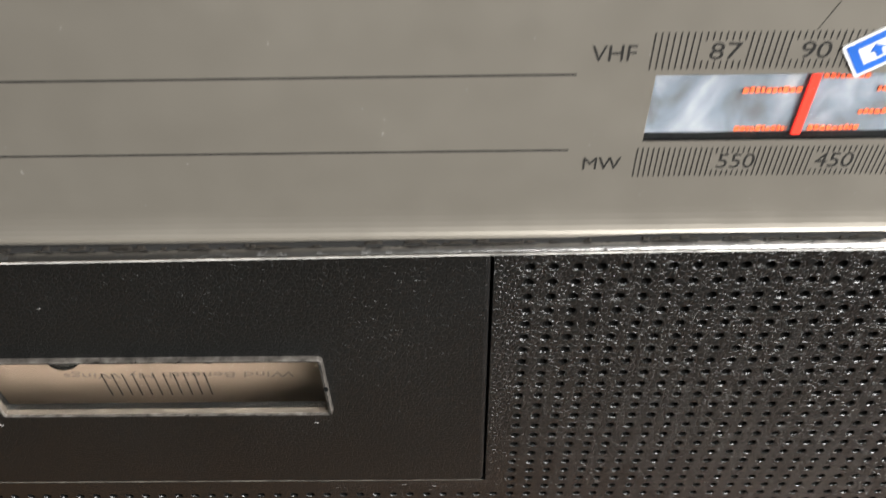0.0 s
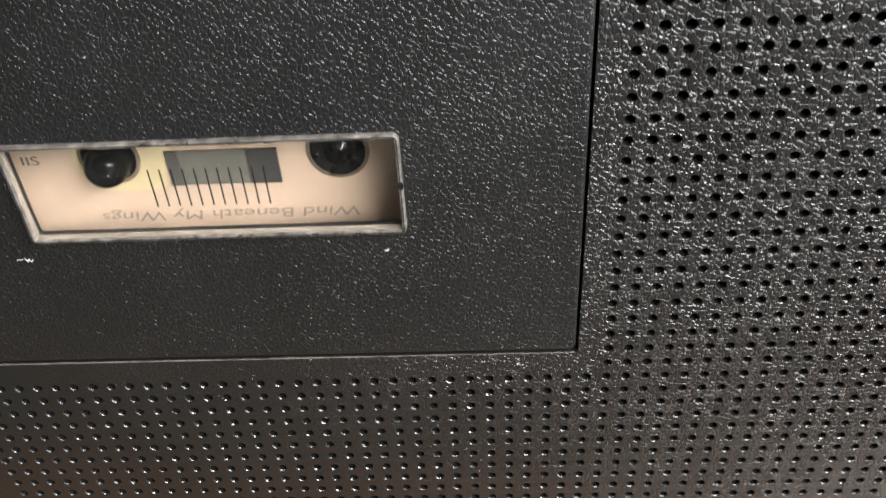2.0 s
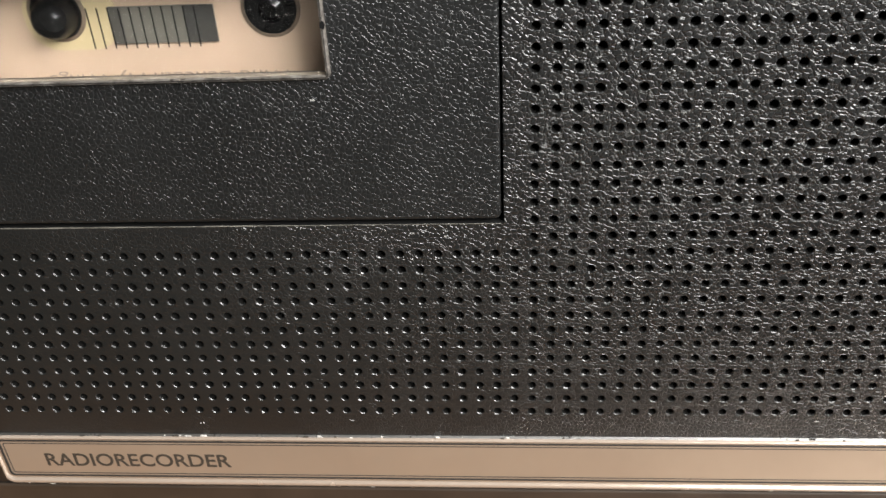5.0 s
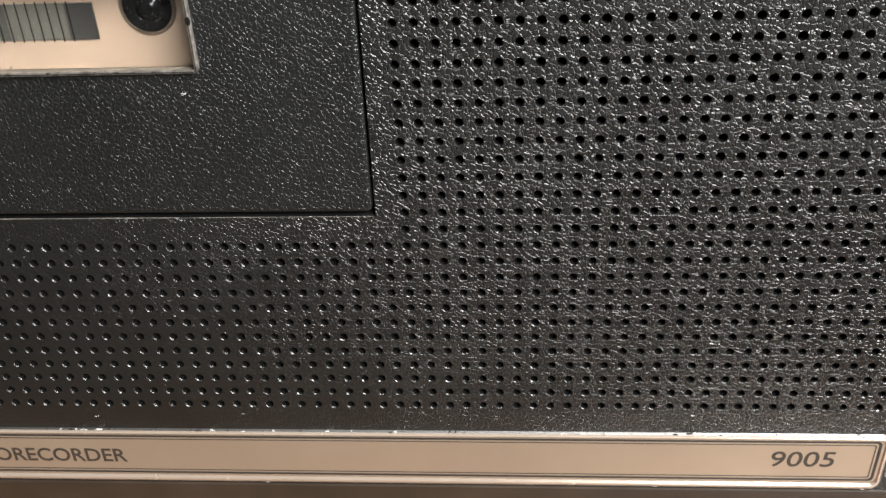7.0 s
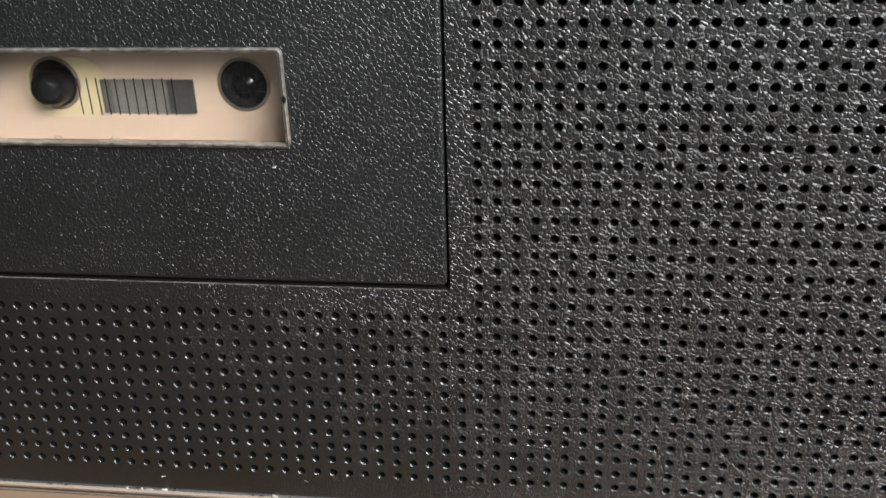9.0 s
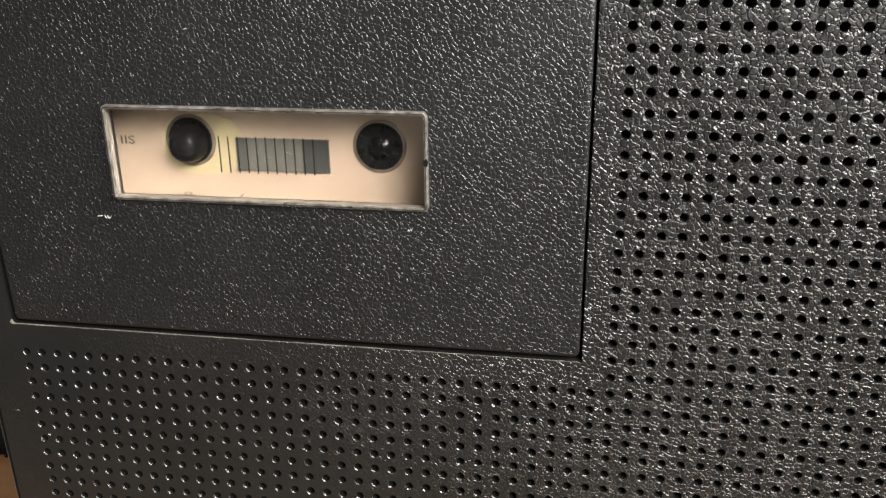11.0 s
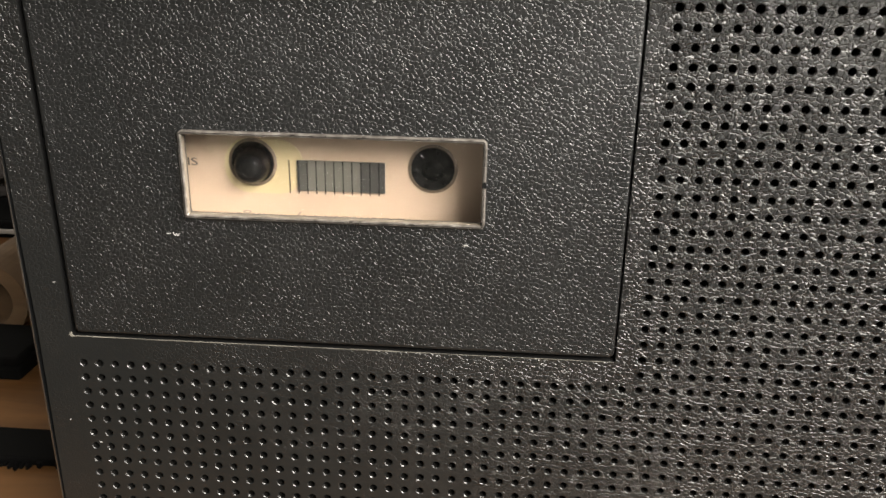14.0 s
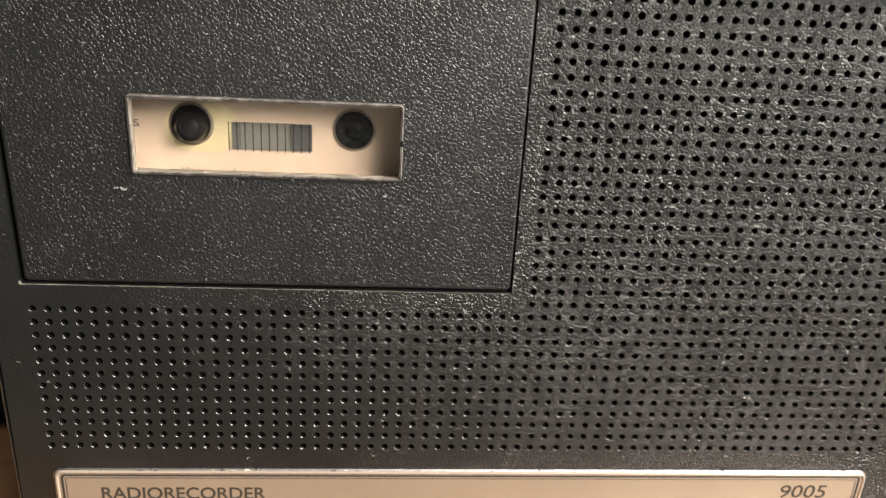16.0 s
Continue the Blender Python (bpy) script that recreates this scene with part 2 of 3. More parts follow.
def ring(outer, inner, y0, y1, bm=None, drop=0.0):
    """A frame between two outlines of as many points; drop sets the inner edge back."""
    bm = bm or bmesh.new()
    n = len(outer)
    loops = [[bm.verts.new((x, y, z)) for x, z in o] for o, y in ((outer, y1), (outer, y0), (inner, y0 + drop), (inner, y1))]
    for a, b in zip(loops, loops[1:] + loops[:1]):
        for i in range(n):
            bm.faces.new((a[i], a[(i + 1) % n], b[(i + 1) % n], b[i]))
    bmesh.ops.recalc_face_normals(bm, faces=bm.faces)
    return bm


def extrude_profile(profile, x0, x1, bm=None):
    """A closed profile in y and z, drawn along x."""
    bm = bm or bmesh.new()
    a = [bm.verts.new((x0, y, z)) for y, z in profile]
    b = [bm.verts.new((x1, y, z)) for y, z in profile]
    n = len(profile)
    for i in range(n):
        bm.faces.new((a[i], a[(i + 1) % n], b[(i + 1) % n], b[i]))
    bm.faces.new(a)
    bm.faces.new(b[::-1])
    bmesh.ops.recalc_face_normals(bm, faces=bm.faces)
    return bm


def cylinder_y(cx, cz, y0, y1, r0, r1, n=32, bm=None):
    bm = bm or bmesh.new()
    rings = [[bm.verts.new((cx + r * math.cos(2 * math.pi * i / n), y, cz + r * math.sin(2 * math.pi * i / n))) for i in range(n)] for y, r in ((y0, r0), (y1, r1))]
    for i in range(n):
        bm.faces.new((rings[0][i], rings[1][i], rings[1][(i + 1) % n], rings[0][(i + 1) % n]))
    bm.faces.new(rings[0])
    bm.faces.new(rings[1][::-1])
    bmesh.ops.recalc_face_normals(bm, faces=bm.faces)
    return bm


def lettering(name, words, x0, x1, z0, z1, y, material, parent, slant=0.0, turned=False, thick=0.0, label=""):
    """Words of the built-in font, fitted to a box on a plane facing the viewer."""
    cu = bpy.data.curves.new(name, "FONT")
    cu.body, cu.size, cu.extrude, cu.resolution_u, cu.offset = words, 1.0, 0.01, 4, thick
    tmp = new(name + "_text", cu)
    bpy.context.view_layer.update()
    me = bpy.data.meshes.new_from_object(tmp.evaluated_get(bpy.context.evaluated_depsgraph_get()))
    bpy.data.objects.remove(tmp)
    co = np.array([v.co[:] for v in me.vertices])
    lo, hi = co.min(axis=0), co.max(axis=0)
    u, w = (co[:, 0] - lo[0]) / (hi[0] - lo[0]), (co[:, 1] - lo[1]) / (hi[1] - lo[1])
    if turned:
        u, w = 1 - u, 1 - w
    for i, v in enumerate(me.vertices):
        v.co = (x0 + u[i] * (x1 - x0) + slant * (w[i] - 0.5) * (z1 - z0), y - (0.00004 if co[i, 2] > 0 else 0.0), z0 + w[i] * (z1 - z0))
    me.materials.clear()
    me.materials.append(material)
    ob = new(name, me)
    ob.parent = parent
    return tagged(ob, label)


# ---------------------------------------------------------------- the room
# unseen room, added to close in the light and the reflections
def room():
    x0, x1, y0, y1, z0, z1, w = -2.0, 0.48, -1.7, 1.2, -0.75, 1.9, 0.1
    tagged(part("floor", box(x0, x1, y0, y1, z0 - w, z0), FLOORWOOD), "grey-brown wooden floor of the room", "floor", kind="structure")
    tagged(part("ceiling", box(x0 - w, x1 + w, y0 - w, y1 + w, z1, z1 + w), CEILPAINT), "plain white painted ceiling", "ceiling", kind="structure")
    tagged(part("wall_north", box(x0 - w, x1 + w, y1, y1 + w, z0 - w, z1), WALLPAINT), "plain grey painted wall", "wall", kind="structure")
    bm = box(x0 - w, x0, y0, y1, z0 - w, 0.3)
    box(x0 - w, x0, y0, y1, 1.2, z1, bm=bm)
    box(x0 - w, x0, y0, 0.2, 0.3, 1.2, bm=bm)
    box(x0 - w, x0, 1.05, y1, 0.3, 1.2, bm=bm)
    tagged(part("wall_west", bm, WALLPAINT), "unseen grey wall with an added window opening far from the table", "wall", kind="structure")
    bm = box(x1, x1 + w, y0, y1, z0 - w, 0.3)
    box(x1, x1 + w, y0, y1, 0.78, z1, bm=bm)
    box(x1, x1 + w, y0, -0.88, 0.3, 0.78, bm=bm)
    box(x1, x1 + w, -0.12, y1, 0.3, 0.78, bm=bm)
    tagged(part("wall_east", bm, WALLPAINT), "grey wall with a window opening by the table", "wall", kind="structure")
    tagged(part("wall_south", box(x0 - w, x1 + w, y0 - w, y0, z0 - w, z1), WALLPAINT), "plain grey painted wall", "wall", kind="structure")


room()

# the table
TZ = -0.008
TABLE = thing("table", (0, 0, -0.75), "orange-brown wooden table under the radio recorder", "table")


def under(parent, ob):
    """Keeps a part where it was drawn, under a thing whose empty stands elsewhere."""
    ob.matrix_parent_inverse = Matrix.Translation(parent.location).inverted()
    return ob


under(TABLE, part("tabletop", box(-0.62, 0.45, -0.045, 0.66, TZ - 0.03, TZ, 0.003), TABLEWOOD, TABLE))
for lx in (-0.56, 0.40):
    for ly in (0.0, 0.60):
        under(TABLE, part("leg", box(lx - 0.025, lx + 0.025, ly - 0.025, ly + 0.025, -0.75, TZ - 0.03, 0.003), TABLEWOOD, TABLE))

# ---------------------------------------------------------------- the radio recorder
RADIO = thing("radio_recorder", (0, 0, 0), "black portable radio cassette recorder with silver dial panel", "radio recorder")
XL, XR = -0.1315, 0.1375          # its sides
GX, GZ, PITCH = -0.12040, 0.03500, 0.00397   # first hole of the grille, and the spacing
YG = 0.0008                        # the grille's front
OX0, OX1, OZ0, OZ1 = -0.1225, 0.0086, 0.0860, 0.1750  # the opening for the cassette door


def lean(ob):
    """The case widens a little upwards on its free side."""
    for v in ob.data.vertices:
        w = min(1.0, max(0.0, (-0.095 - v.co.x) / 0.025))
        u = min(1.0, max(0.0, (-0.1235 - v.co.x) / 0.005))
        v.co.x -= (w * 0.014 + u * 0.012) * max(0.0, v.co.z - 0.085)
    return ob


lean(part("body", box(XL + 0.0006, XR - 0.0006, 0.0260, 0.078, TZ, 0.234, 0.003, 3), BLACK, RADIO, "black plastic case"))
lean(part("case_side", ring(rounded(XL, XR, TZ, 0.2335, 0.002), rounded(XL + 0.0018, XR - 0.0018, TZ + 0.0018, 0.2317, 0.001), YG + 0.0045, 0.0260), BLACK, RADIO))


def grille():
    """The front: a thin plate with rows of round holes, left open for the cassette door."""
    bm = bmesh.new()
    h, seg = PITCH / 2, 12
    edge = []
    for i in range(seg):
        a = 2 * math.pi * i / seg + math.pi / 4
        c, s = math.cos(a), math.sin(a)
        k = h / max(abs(c), abs(s))
        edge.append((k * c, k * s, c, s))
    for i in range(63):
        for j in range(34):
            if i < 34 and j > 11:
                continue
            cx, cz = GX + i * PITCH, GZ + j * PITCH
            r = 0.00089 * random.uniform(0.95, 1.05)
            rows = ([bm.verts.new((cx + a, YG, cz + b)) for a, b, c, s in edge],
                    [bm.verts.new((cx + (r + 0.00016) * c, YG, cz + (r + 0.00016) * s)) for a, b, c, s in edge],
                    [bm.verts.new((cx + r * c, YG + 0.00020, cz + r * s)) for a, b, c, s in edge],
                    [bm.verts.new((cx + r * 0.90 * c, YG + 0.0022, cz + r * 0.90 * s)) for a, b, c, s in edge])
            for depth, (p, q) in enumerate(zip(rows, rows[1:])):
                for m in range(seg):
                    bm.faces.new((p[m], p[(m + 1) % seg], q[(m + 1) % seg], q[m])).material_index = int(depth == 2)
    gx0, gx1 = GX - h, GX + 62.5 * PITCH
    gb = GX + 33.5 * PITCH
    gz0, gza, gz1 = GZ - h, GZ + 11.5 * PITCH, GZ + 33.5 * PITCH

    def flat(x0, x1, z0, z1):
        bm.faces.new([bm.verts.new((x, YG, z)) for x, z in ((x0, z0), (x1, z0), (x1, z1), (x0, z1))])
    top = 0.1762
    flat(XL + 0.0007, gx0, TZ + 0.0007, OZ0)
    flat(gx0, gx1, TZ + 0.0007, gz0)
    flat(gx1, XR - 0.0007, TZ + 0.0007, top)
    flat(gx0, gb, gza, OZ0)
    flat(OX1, gb, OZ0, top)
    flat(gb, gx1, gz1, top)
    flat(XL + 0.0007, OX0, OZ0, top)
    bmesh.ops.remove_doubles(bm, verts=bm.verts, dist=1e-6)
    bmesh.ops.recalc_face_normals(bm, faces=bm.faces)
    return bm


bmg = grille()
# rolled edges of the plate: outside and round the door opening
front_outline = rounded(XL, XR, TZ, 0.1762, 0.002)
GRILLE = lean(part("grille", bmg, GRAIN, RADIO, "black grained front with rows of round holes"))
# duller black on the hole walls puts the shade inside into the material
GRILLE.data.materials.append(HOLE)
lean(part("front_edge", ring(front_outline, rounded(XL + 0.0007, XR - 0.0007, TZ + 0.0007, 0.1762 - 0.0002, 0.0015), YG + 0.0006, 0.0055, drop=-0.0006), GRAIN, RADIO))
# recess wall painted black to hold the shade of the gap round the door
lean(part("door_recess", ring(rounded(OX0 - 0.0001, OX1 + 0.0001, OZ0 - 0.0001, OZ1, 0.0008), rounded(OX0 + 0.00012, OX1 - 0.00005, OZ0 + 0.00008, OZ1 - 0.0001, 0.0008), YG - 0.00004, YG + 0.0040, drop=0.0006), INKSHADE, RADIO, "rim of the cassette bay, blackened as a shaded gap"))


def worn_strip(x0, x1, z, w, seed):
    """A rubbed edge of changing width along the foot of the bay, thinner towards one end."""
    rnd = random.Random(seed)
    bm = bmesh.new()
    x = x0
    while x < x1:
        l = rnd.uniform(0.004, 0.013)
        e = min(x + l, x1)
        a = w * rnd.uniform(0.45, 0.75) * (1.1 - 0.6 * (x - x0) / (x1 - x0))
        slab([(x, z - a * 0.4), (e, z - a * 0.3), (e, z + a * 0.5), (x, z + a * 0.6)], YG - 0.00009, YG + 0.0002, bm=bm)
        x = e
    return bm


# the pale colour also holds the highlight that this rubbed edge catches
part("worn_edge", worn_strip(OX0 + 0.0010, OX1 - 0.0006, OZ0 - 0.0001, 0.00022, 3), LIP, RADIO, "pale rubbed edge with painted highlight under the cassette door")
# corner piece, its bright glint painted by the same pale colour
lean(part("worn_edge", slab([(OX0 - 0.0005, OZ0 + 0.0002), (OX0 - 0.0001, OZ0 - 0.0003), (OX0 + 0.0011, OZ0 - 0.0002), (OX0 + 0.0003, OZ0 + 0.00015), (OX0 + 0.0001, OZ0 + 0.0009), (OX0 - 0.00015, OZ0 + 0.0009)], YG - 0.00009, YG + 0.0002), LIP, RADIO, "pale rubbed corner with a painted glint"))
part("speaker_backing", box(GX - 0.003, GX + 62 * PITCH + 0.003, YG + 0.0038, YG + 0.0043, GZ - 0.003, OZ0 - 0.001), VOID, RADIO, "dark cloth behind the holes")
part("speaker_backing", box(OX1 + 0.001, GX + 62 * PITCH + 0.003, YG + 0.0038, YG + 0.0043, OZ0 - 0.001, 0.174), VOID, RADIO, "dark cloth behind the holes")

# ---- the cassette door with its clear window
DX0, DX1, DZ0, DZ1 = OX0 + 0.0015, OX1 - 0.0006, OZ0 + 0.0013, 0.1681
WX0, WX1, WZ0, WZ1 = -0.0909, -0.0229, 0.1178, 0.1381


def stepped(steps):
    """A sheet joined through outlines of as many points, each at its own depth."""
    bm = bmesh.new()
    loops = [[bm.verts.new((x, y, z)) for x, z in o] for o, y in steps]
    n = len(loops[0])
    for a, b in zip(loops, loops[1:]):
        for i in range(n):
            bm.faces.new((a[i], a[(i + 1) % n], b[(i + 1) % n], b[i]))
    bmesh.ops.recalc_face_normals(bm, faces=bm.faces)
    return bm


def inset(x0, x1, z0, z1, r, d):
    return rounded(x0 + d, x1 - d, z0 + d, z1 - d, max(0.0002, r - d))


door = lean(part("cassette_door", stepped([(inset(DX0, DX1, DZ0, DZ1, 0.0012, d), y) for d, y in ((0.0, 0.0040), (0.0, 0.0007), (0.0001, 0.0004), (0.00035, 0.00012), (0.0008, 0.0))]
                 + [(inset(WX0, WX1, WZ0, WZ1, 0.0012, 0.0006), y) for y in (0.0, 0.0030)]), DOORGRAIN, RADIO, "closed black grained cassette door"))
part("window_rim", stepped([(inset(WX0, WX1, WZ0, WZ1, 0.0012, d), y) for d, y in ((0.0, 0.0002), (0.00012, -0.0008), (0.0003, -0.0010), (0.00070, -0.0010), (0.0009, -0.0007), (0.00095, -0.0002))]), FROST, door, "frosted scratched edge of the clear window")
part("rim_line", ring(inset(WX0, WX1, WZ0, WZ1, 0.0012, 0.00042), inset(WX0, WX1, WZ0, WZ1, 0.0012, 0.00055), -0.00104, -0.0009), INKSHADE, door, "dark line in the rim")
part("window_wall", stepped([(inset(WX0, WX1, WZ0, WZ1, 0.0012, 0.00095), y) for y in (-0.0004, 0.0014)]), BAYWALL, door, "pale inner wall of the window")
pane = part("window_pane", slab(inset(WX0, WX1, WZ0, WZ1, 0.0012, 0.0009), -0.0007, 0.0012), CLEAR, door, "clear plastic pane")
pane.visible_shadow = False
rchip = random.Random(21)
bm = bmesh.new()
for i in range(44):
    side = rchip.random()
    x, z = rchip.uniform(WX0 + 0.001, WX1 - 0.001), rchip.choice((WZ0 + 0.0005, WZ0 + 0.0006, WZ1 - 0.0005)) + rchip.uniform(-0.0003, 0.0003)
    if side > 0.72:
        x, z = rchip.choice((WX0, WX1 - 0.0010)) + 0.0005 + rchip.uniform(-0.0003, 0.0003), rchip.uniform(WZ0, WZ1)
    r, l = rchip.uniform(0.00006, 0.00016), rchip.uniform(1.0, 5.0) if side < 0.72 else 1.0
    slab([(x + l * r * c, z + r * d) for c, d in ((-1, -0.6), (1.2, -0.5), (0.7, 0.8), (-0.6, 0.7))], -0.00108, -0.0009, bm=bm)
tagged(part("rim_dirt", bm, GRIME, door, "dark dirt and chips along the rim"), kind="stuff")
part("rim_chip", slab([(WX1 - 0.0009, 0.1276), (WX1 - 0.0001, 0.1273), (WX1 + 0.0001, 0.1281), (WX1 - 0.0002, 0.1289), (WX1 - 0.0008, 0.1286)], -0.00109, -0.0009), INKSHADE, door, "dark chip")
for i in range(11):
    x = -0.0666 + 0.0020 * i
    part("scale_line", box(x - 0.00013, x + 0.00013, 0.00122, 0.00130, 0.1242, 0.1318), INKSHADE, door, "black upright mark" if i == 0 else "")

# ---- the silver dial panel with its chrome lip
PY = -0.005
lip = [(PY, 0.2320)]
for i in range(7):
    a = radians(15 * i)
    lip.append((PY - 0.0016 * (1 - math.cos(a)), 0.1820 - 0.0045 * math.sin(a)))
PANEL_PROFILE = [(0.004, 0.2335), (PY + 0.0012, 0.2335)] + lip + [(-0.0064, 0.1768), (0.004, 0.1768)]
DIX0, DIX1, DIZ0, DIZ1 = 0.0272, 0.1240, 0.1945, 0.2052
panel = thing("dial_panel", (0, 0, 0), "", "")
panel.parent = RADIO
tagged(panel, "silver champagne panel with tuning scales")


def silver_panel():
    """The plate in four pieces round the dial's opening, one mesh."""
    bm = bmesh.new()
    pr = PANEL_PROFILE
    up = [(0.004, 0.2335), (PY + 0.0012, 0.2335), (PY, 0.2320), (PY, DIZ1), (0.004, DIZ1)]
    low = [(0.004, DIZ0), (PY, DIZ0)] + pr[3:]
    extrude_profile(up, XL - 0.001, XR + 0.001, bm)
    extrude_profile(low, XL - 0.001, XR + 0.001, bm)
    mid = [(0.004, DIZ1), (PY, DIZ1), (PY, DIZ0), (0.004, DIZ0)]
    extrude_profile(mid, XL - 0.001, DIX0, bm)
    extrude_profile(mid, DIX1, XR + 0.001, bm)
    return bm


part("panel_plate", silver_panel(), SILVER, panel)
bead = []
for i in range(15):
    a = radians(70 + 220 * i / 14)
    bead.append((-0.0069 + 0.0013 * math.cos(a), 0.1763 + 0.0007 * math.sin(a)))


def sagging(bm):
    """The trim droops a little towards one end."""
    bmesh.ops.bisect_plane(bm, geom=bm.verts[:] + bm.edges[:] + bm.faces[:], plane_co=(0.035, 0, 0), plane_no=(1, 0, 0))
    for v in bm.verts:
        if v.co.x < 0.035:
            v.co.z -= 0.0125 * (0.035 - v.co.x)
    return bm


part("chrome_lip", sagging(extrude_profile([(-0.003, 0.1770)] + bead + [(-0.003, 0.1755)], XL - 0.001, XR + 0.001)), CHROME, panel, "pitted chrome lip")
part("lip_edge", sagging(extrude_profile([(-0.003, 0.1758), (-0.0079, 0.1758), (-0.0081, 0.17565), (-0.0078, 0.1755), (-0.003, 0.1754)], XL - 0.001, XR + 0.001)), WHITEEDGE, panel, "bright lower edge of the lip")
part("lip_groove", sagging(extrude_profile([(-0.003, 0.1777), (-0.0067, 0.1777), (-0.0071, 0.1769), (-0.003, 0.1767)], XL - 0.001, XR + 0.001)), VOID, panel)
rdust = random.Random(11)
bm = bmesh.new()
for i in range(46):
    x, z, r = rdust.uniform(-0.10, 0.10), rdust.uniform(0.181, 0.216), rdust.uniform(0.00004, 0.0001)
    if not (DIX0 < x < DIX1 and DIZ0 < z < DIZ1):
        slab([(x + r * c, z + r * d) for c, d in ((-1, -0.6), (1.2, -0.5), (0.7, 0.8), (-0.6, 0.7))], PY - 0.00006, PY, bm=bm)
tagged(part("dust", bm, DUST, panel, "pale specks of dust"), kind="stuff")
bm = bmesh.new()
for i in range(240):
    x, z, r, l = rdust.uniform(-0.13, 0.13), rdust.uniform(0.1768, 0.1777), rdust.uniform(0.00005, 0.00014), rdust.uniform(2, 14)
    slab([(x + l * r * c, z + r * d) for c, d in ((-1, -0.6), (1.2, -0.5), (0.7, 0.8), (-0.6, 0.7))], -0.0072, -0.0066, bm=bm)
tagged(part("grime", sagging(bm), GRIME, panel, "dark grime along the lip"), kind="stuff")
for z, xe in ((0.2055, 0.0174), (0.1931, 0.0175)):
    part("line", box(-0.118, xe, PY - 0.00005, PY + 0.0002, z - 0.00014, z + 0.00014), INK, panel)
part("dial_back", box(DIX0, DIX1, PY + 0.0014, PY + 0.0020, DIZ0, DIZ1), DIAL, panel, "silvery blue dial ground with painted reflections")
part("dial_edge", box(DIX0, DIX1, PY - 0.00003, PY + 0.0014, DIZ0, DIZ0 + 0.00035), INKSHADE, panel, "dark lower edge of the dial opening")
part("needle", box(0.0467, 0.0481, PY + 0.0007, PY + 0.0012, DIZ0 + 0.0001, DIZ1 - 0.0001, 0.0002), RED, panel, "red tuning needle")
for x0, x1, z0, z1 in ((0.0390, 0.0466, 0.2014, 0.2024), (0.0486, 0.0545, 0.2036, 0.2044), (0.0393, 0.0462, 0.1951, 0.1960), (0.0490, 0.0556, 0.1951, 0.1960), (0.0560, 0.0640, 0.2015, 0.2024), (0.0548, 0.0640, 0.1978, 0.1987)):
    bm = bmesh.new()
    x = x0
    while x < x1:
        w = random.uniform(0.0003, 0.0007)
        box(x, min(x + w, x1), PY + 0.0012, PY + 0.0013, z0, z1 - random.uniform(0, 0.0003), bm=bm)
        x += w + 0.00022
    part("station_print", bm, ORANGE, panel)
glass = part("dial_glass", box(DIX0, DIX1, PY + 0.0002, PY + 0.0005, DIZ0, DIZ1), CLEAR, panel)
glass.visible_shadow = False


def ticks(x0, x1, step, z0, z1, gaps, cut):
    """Upright marks of a tuning scale, cut short round its numbers."""
    shapes = {}
    for h in (z1 - z0, cut):
        first = part("scale_tick", box(-0.00008, 0.00008, -0.00004, 0.0001, 0.0, h), INK, panel)
        shapes[h] = first.data
        bpy.data.objects.remove(first)
    x = x0
    while x < x1:
        near = any(a < x < b for a, b in gaps)
        for z, h in (((z0, cut), (z1 - cut, cut)) if near else ((z0, z1 - z0),)):
            ob = new("scale_tick", shapes[h])
            ob.parent = panel
            ob.location = (x, PY, z)
        x += step


ticks(0.0262, 0.124, 0.00077, 0.2061, 0.2114, ((0.0318, 0.0372), (0.0430, 0.0484)), 0.0012)
ticks(0.0268, 0.124, 0.00071, 0.1881, 0.1933, ((0.0374, 0.0430), (0.0508, 0.0566)), 0.0011)
for words, x0, x1, z0, z1 in (("VHF", 0.0189, 0.0243, 0.2074, 0.2097), ("MW", 0.0197, 0.0248, 0.1895, 0.1917), ("87", 0.0331, 0.0368, 0.2075, 0.2099), ("90", 0.0440, 0.0476, 0.2075, 0.2099), ("550", 0.0379, 0.0429, 0.1895, 0.1921), ("450", 0.0511, 0.0562, 0.1895, 0.1921)):
    lettering("lettering", words, x0, x1, z0, z1, PY, INK, panel)

# ---- the name plate along the foot of the front
plate = thing("name_plate", (0, 0, 0), "", "")
plate.parent = RADIO
tagged(plate, "champagne name plate in a smooth rim")
part("rim_edge", ring(rounded(-0.1212, 0.1270, 0.0094, 0.0270, 0.0028), rounded(-0.1208, 0.1266, 0.0098, 0.02645, 0.0024), 0.0007, 0.0009, drop=-0.0003), EDGE, plate, "chipped grey outer edge")
rim_out, rim_in = (-0.12085, 0.12665, 0.00975, 0.02650, 0.0024), (-0.1194, 0.1253, 0.0120, 0.0258, 0.0016)


def between(f):
    return rounded(*[a + (b - a) * f for a, b in zip(rim_out, rim_in)])


part("plate_rim", stepped([(between(f), y) for f, y in ((0.0, 0.0009), (0.0, 0.0004), (0.18, 0.0000), (0.45, -0.0003), (0.7, -0.00028), (0.92, 0.0001), (1.0, 0.0007))]), RIM, plate, "smooth champagne rim")
part("plate_face", slab(rounded(-0.1195, 0.1254, 0.0123, 0.0259, 0.0016), 0.0001, 0.0007), PLATE, plate)
part("plate_line", ring(rounded(-0.1188, 0.1247, 0.0128, 0.0253, 0.0012), rounded(-0.1182, 0.1241, 0.0133, 0.0248, 0.0009), -0.00002, 0.0002), INK, plate)
part("plate_line", ring(rounded(-0.1176, 0.1235, 0.0139, 0.0242, 0.0006), rounded(-0.11745, 0.12335, 0.01405, 0.02405, 0.0006), -0.00002, 0.0002), INK, plate)
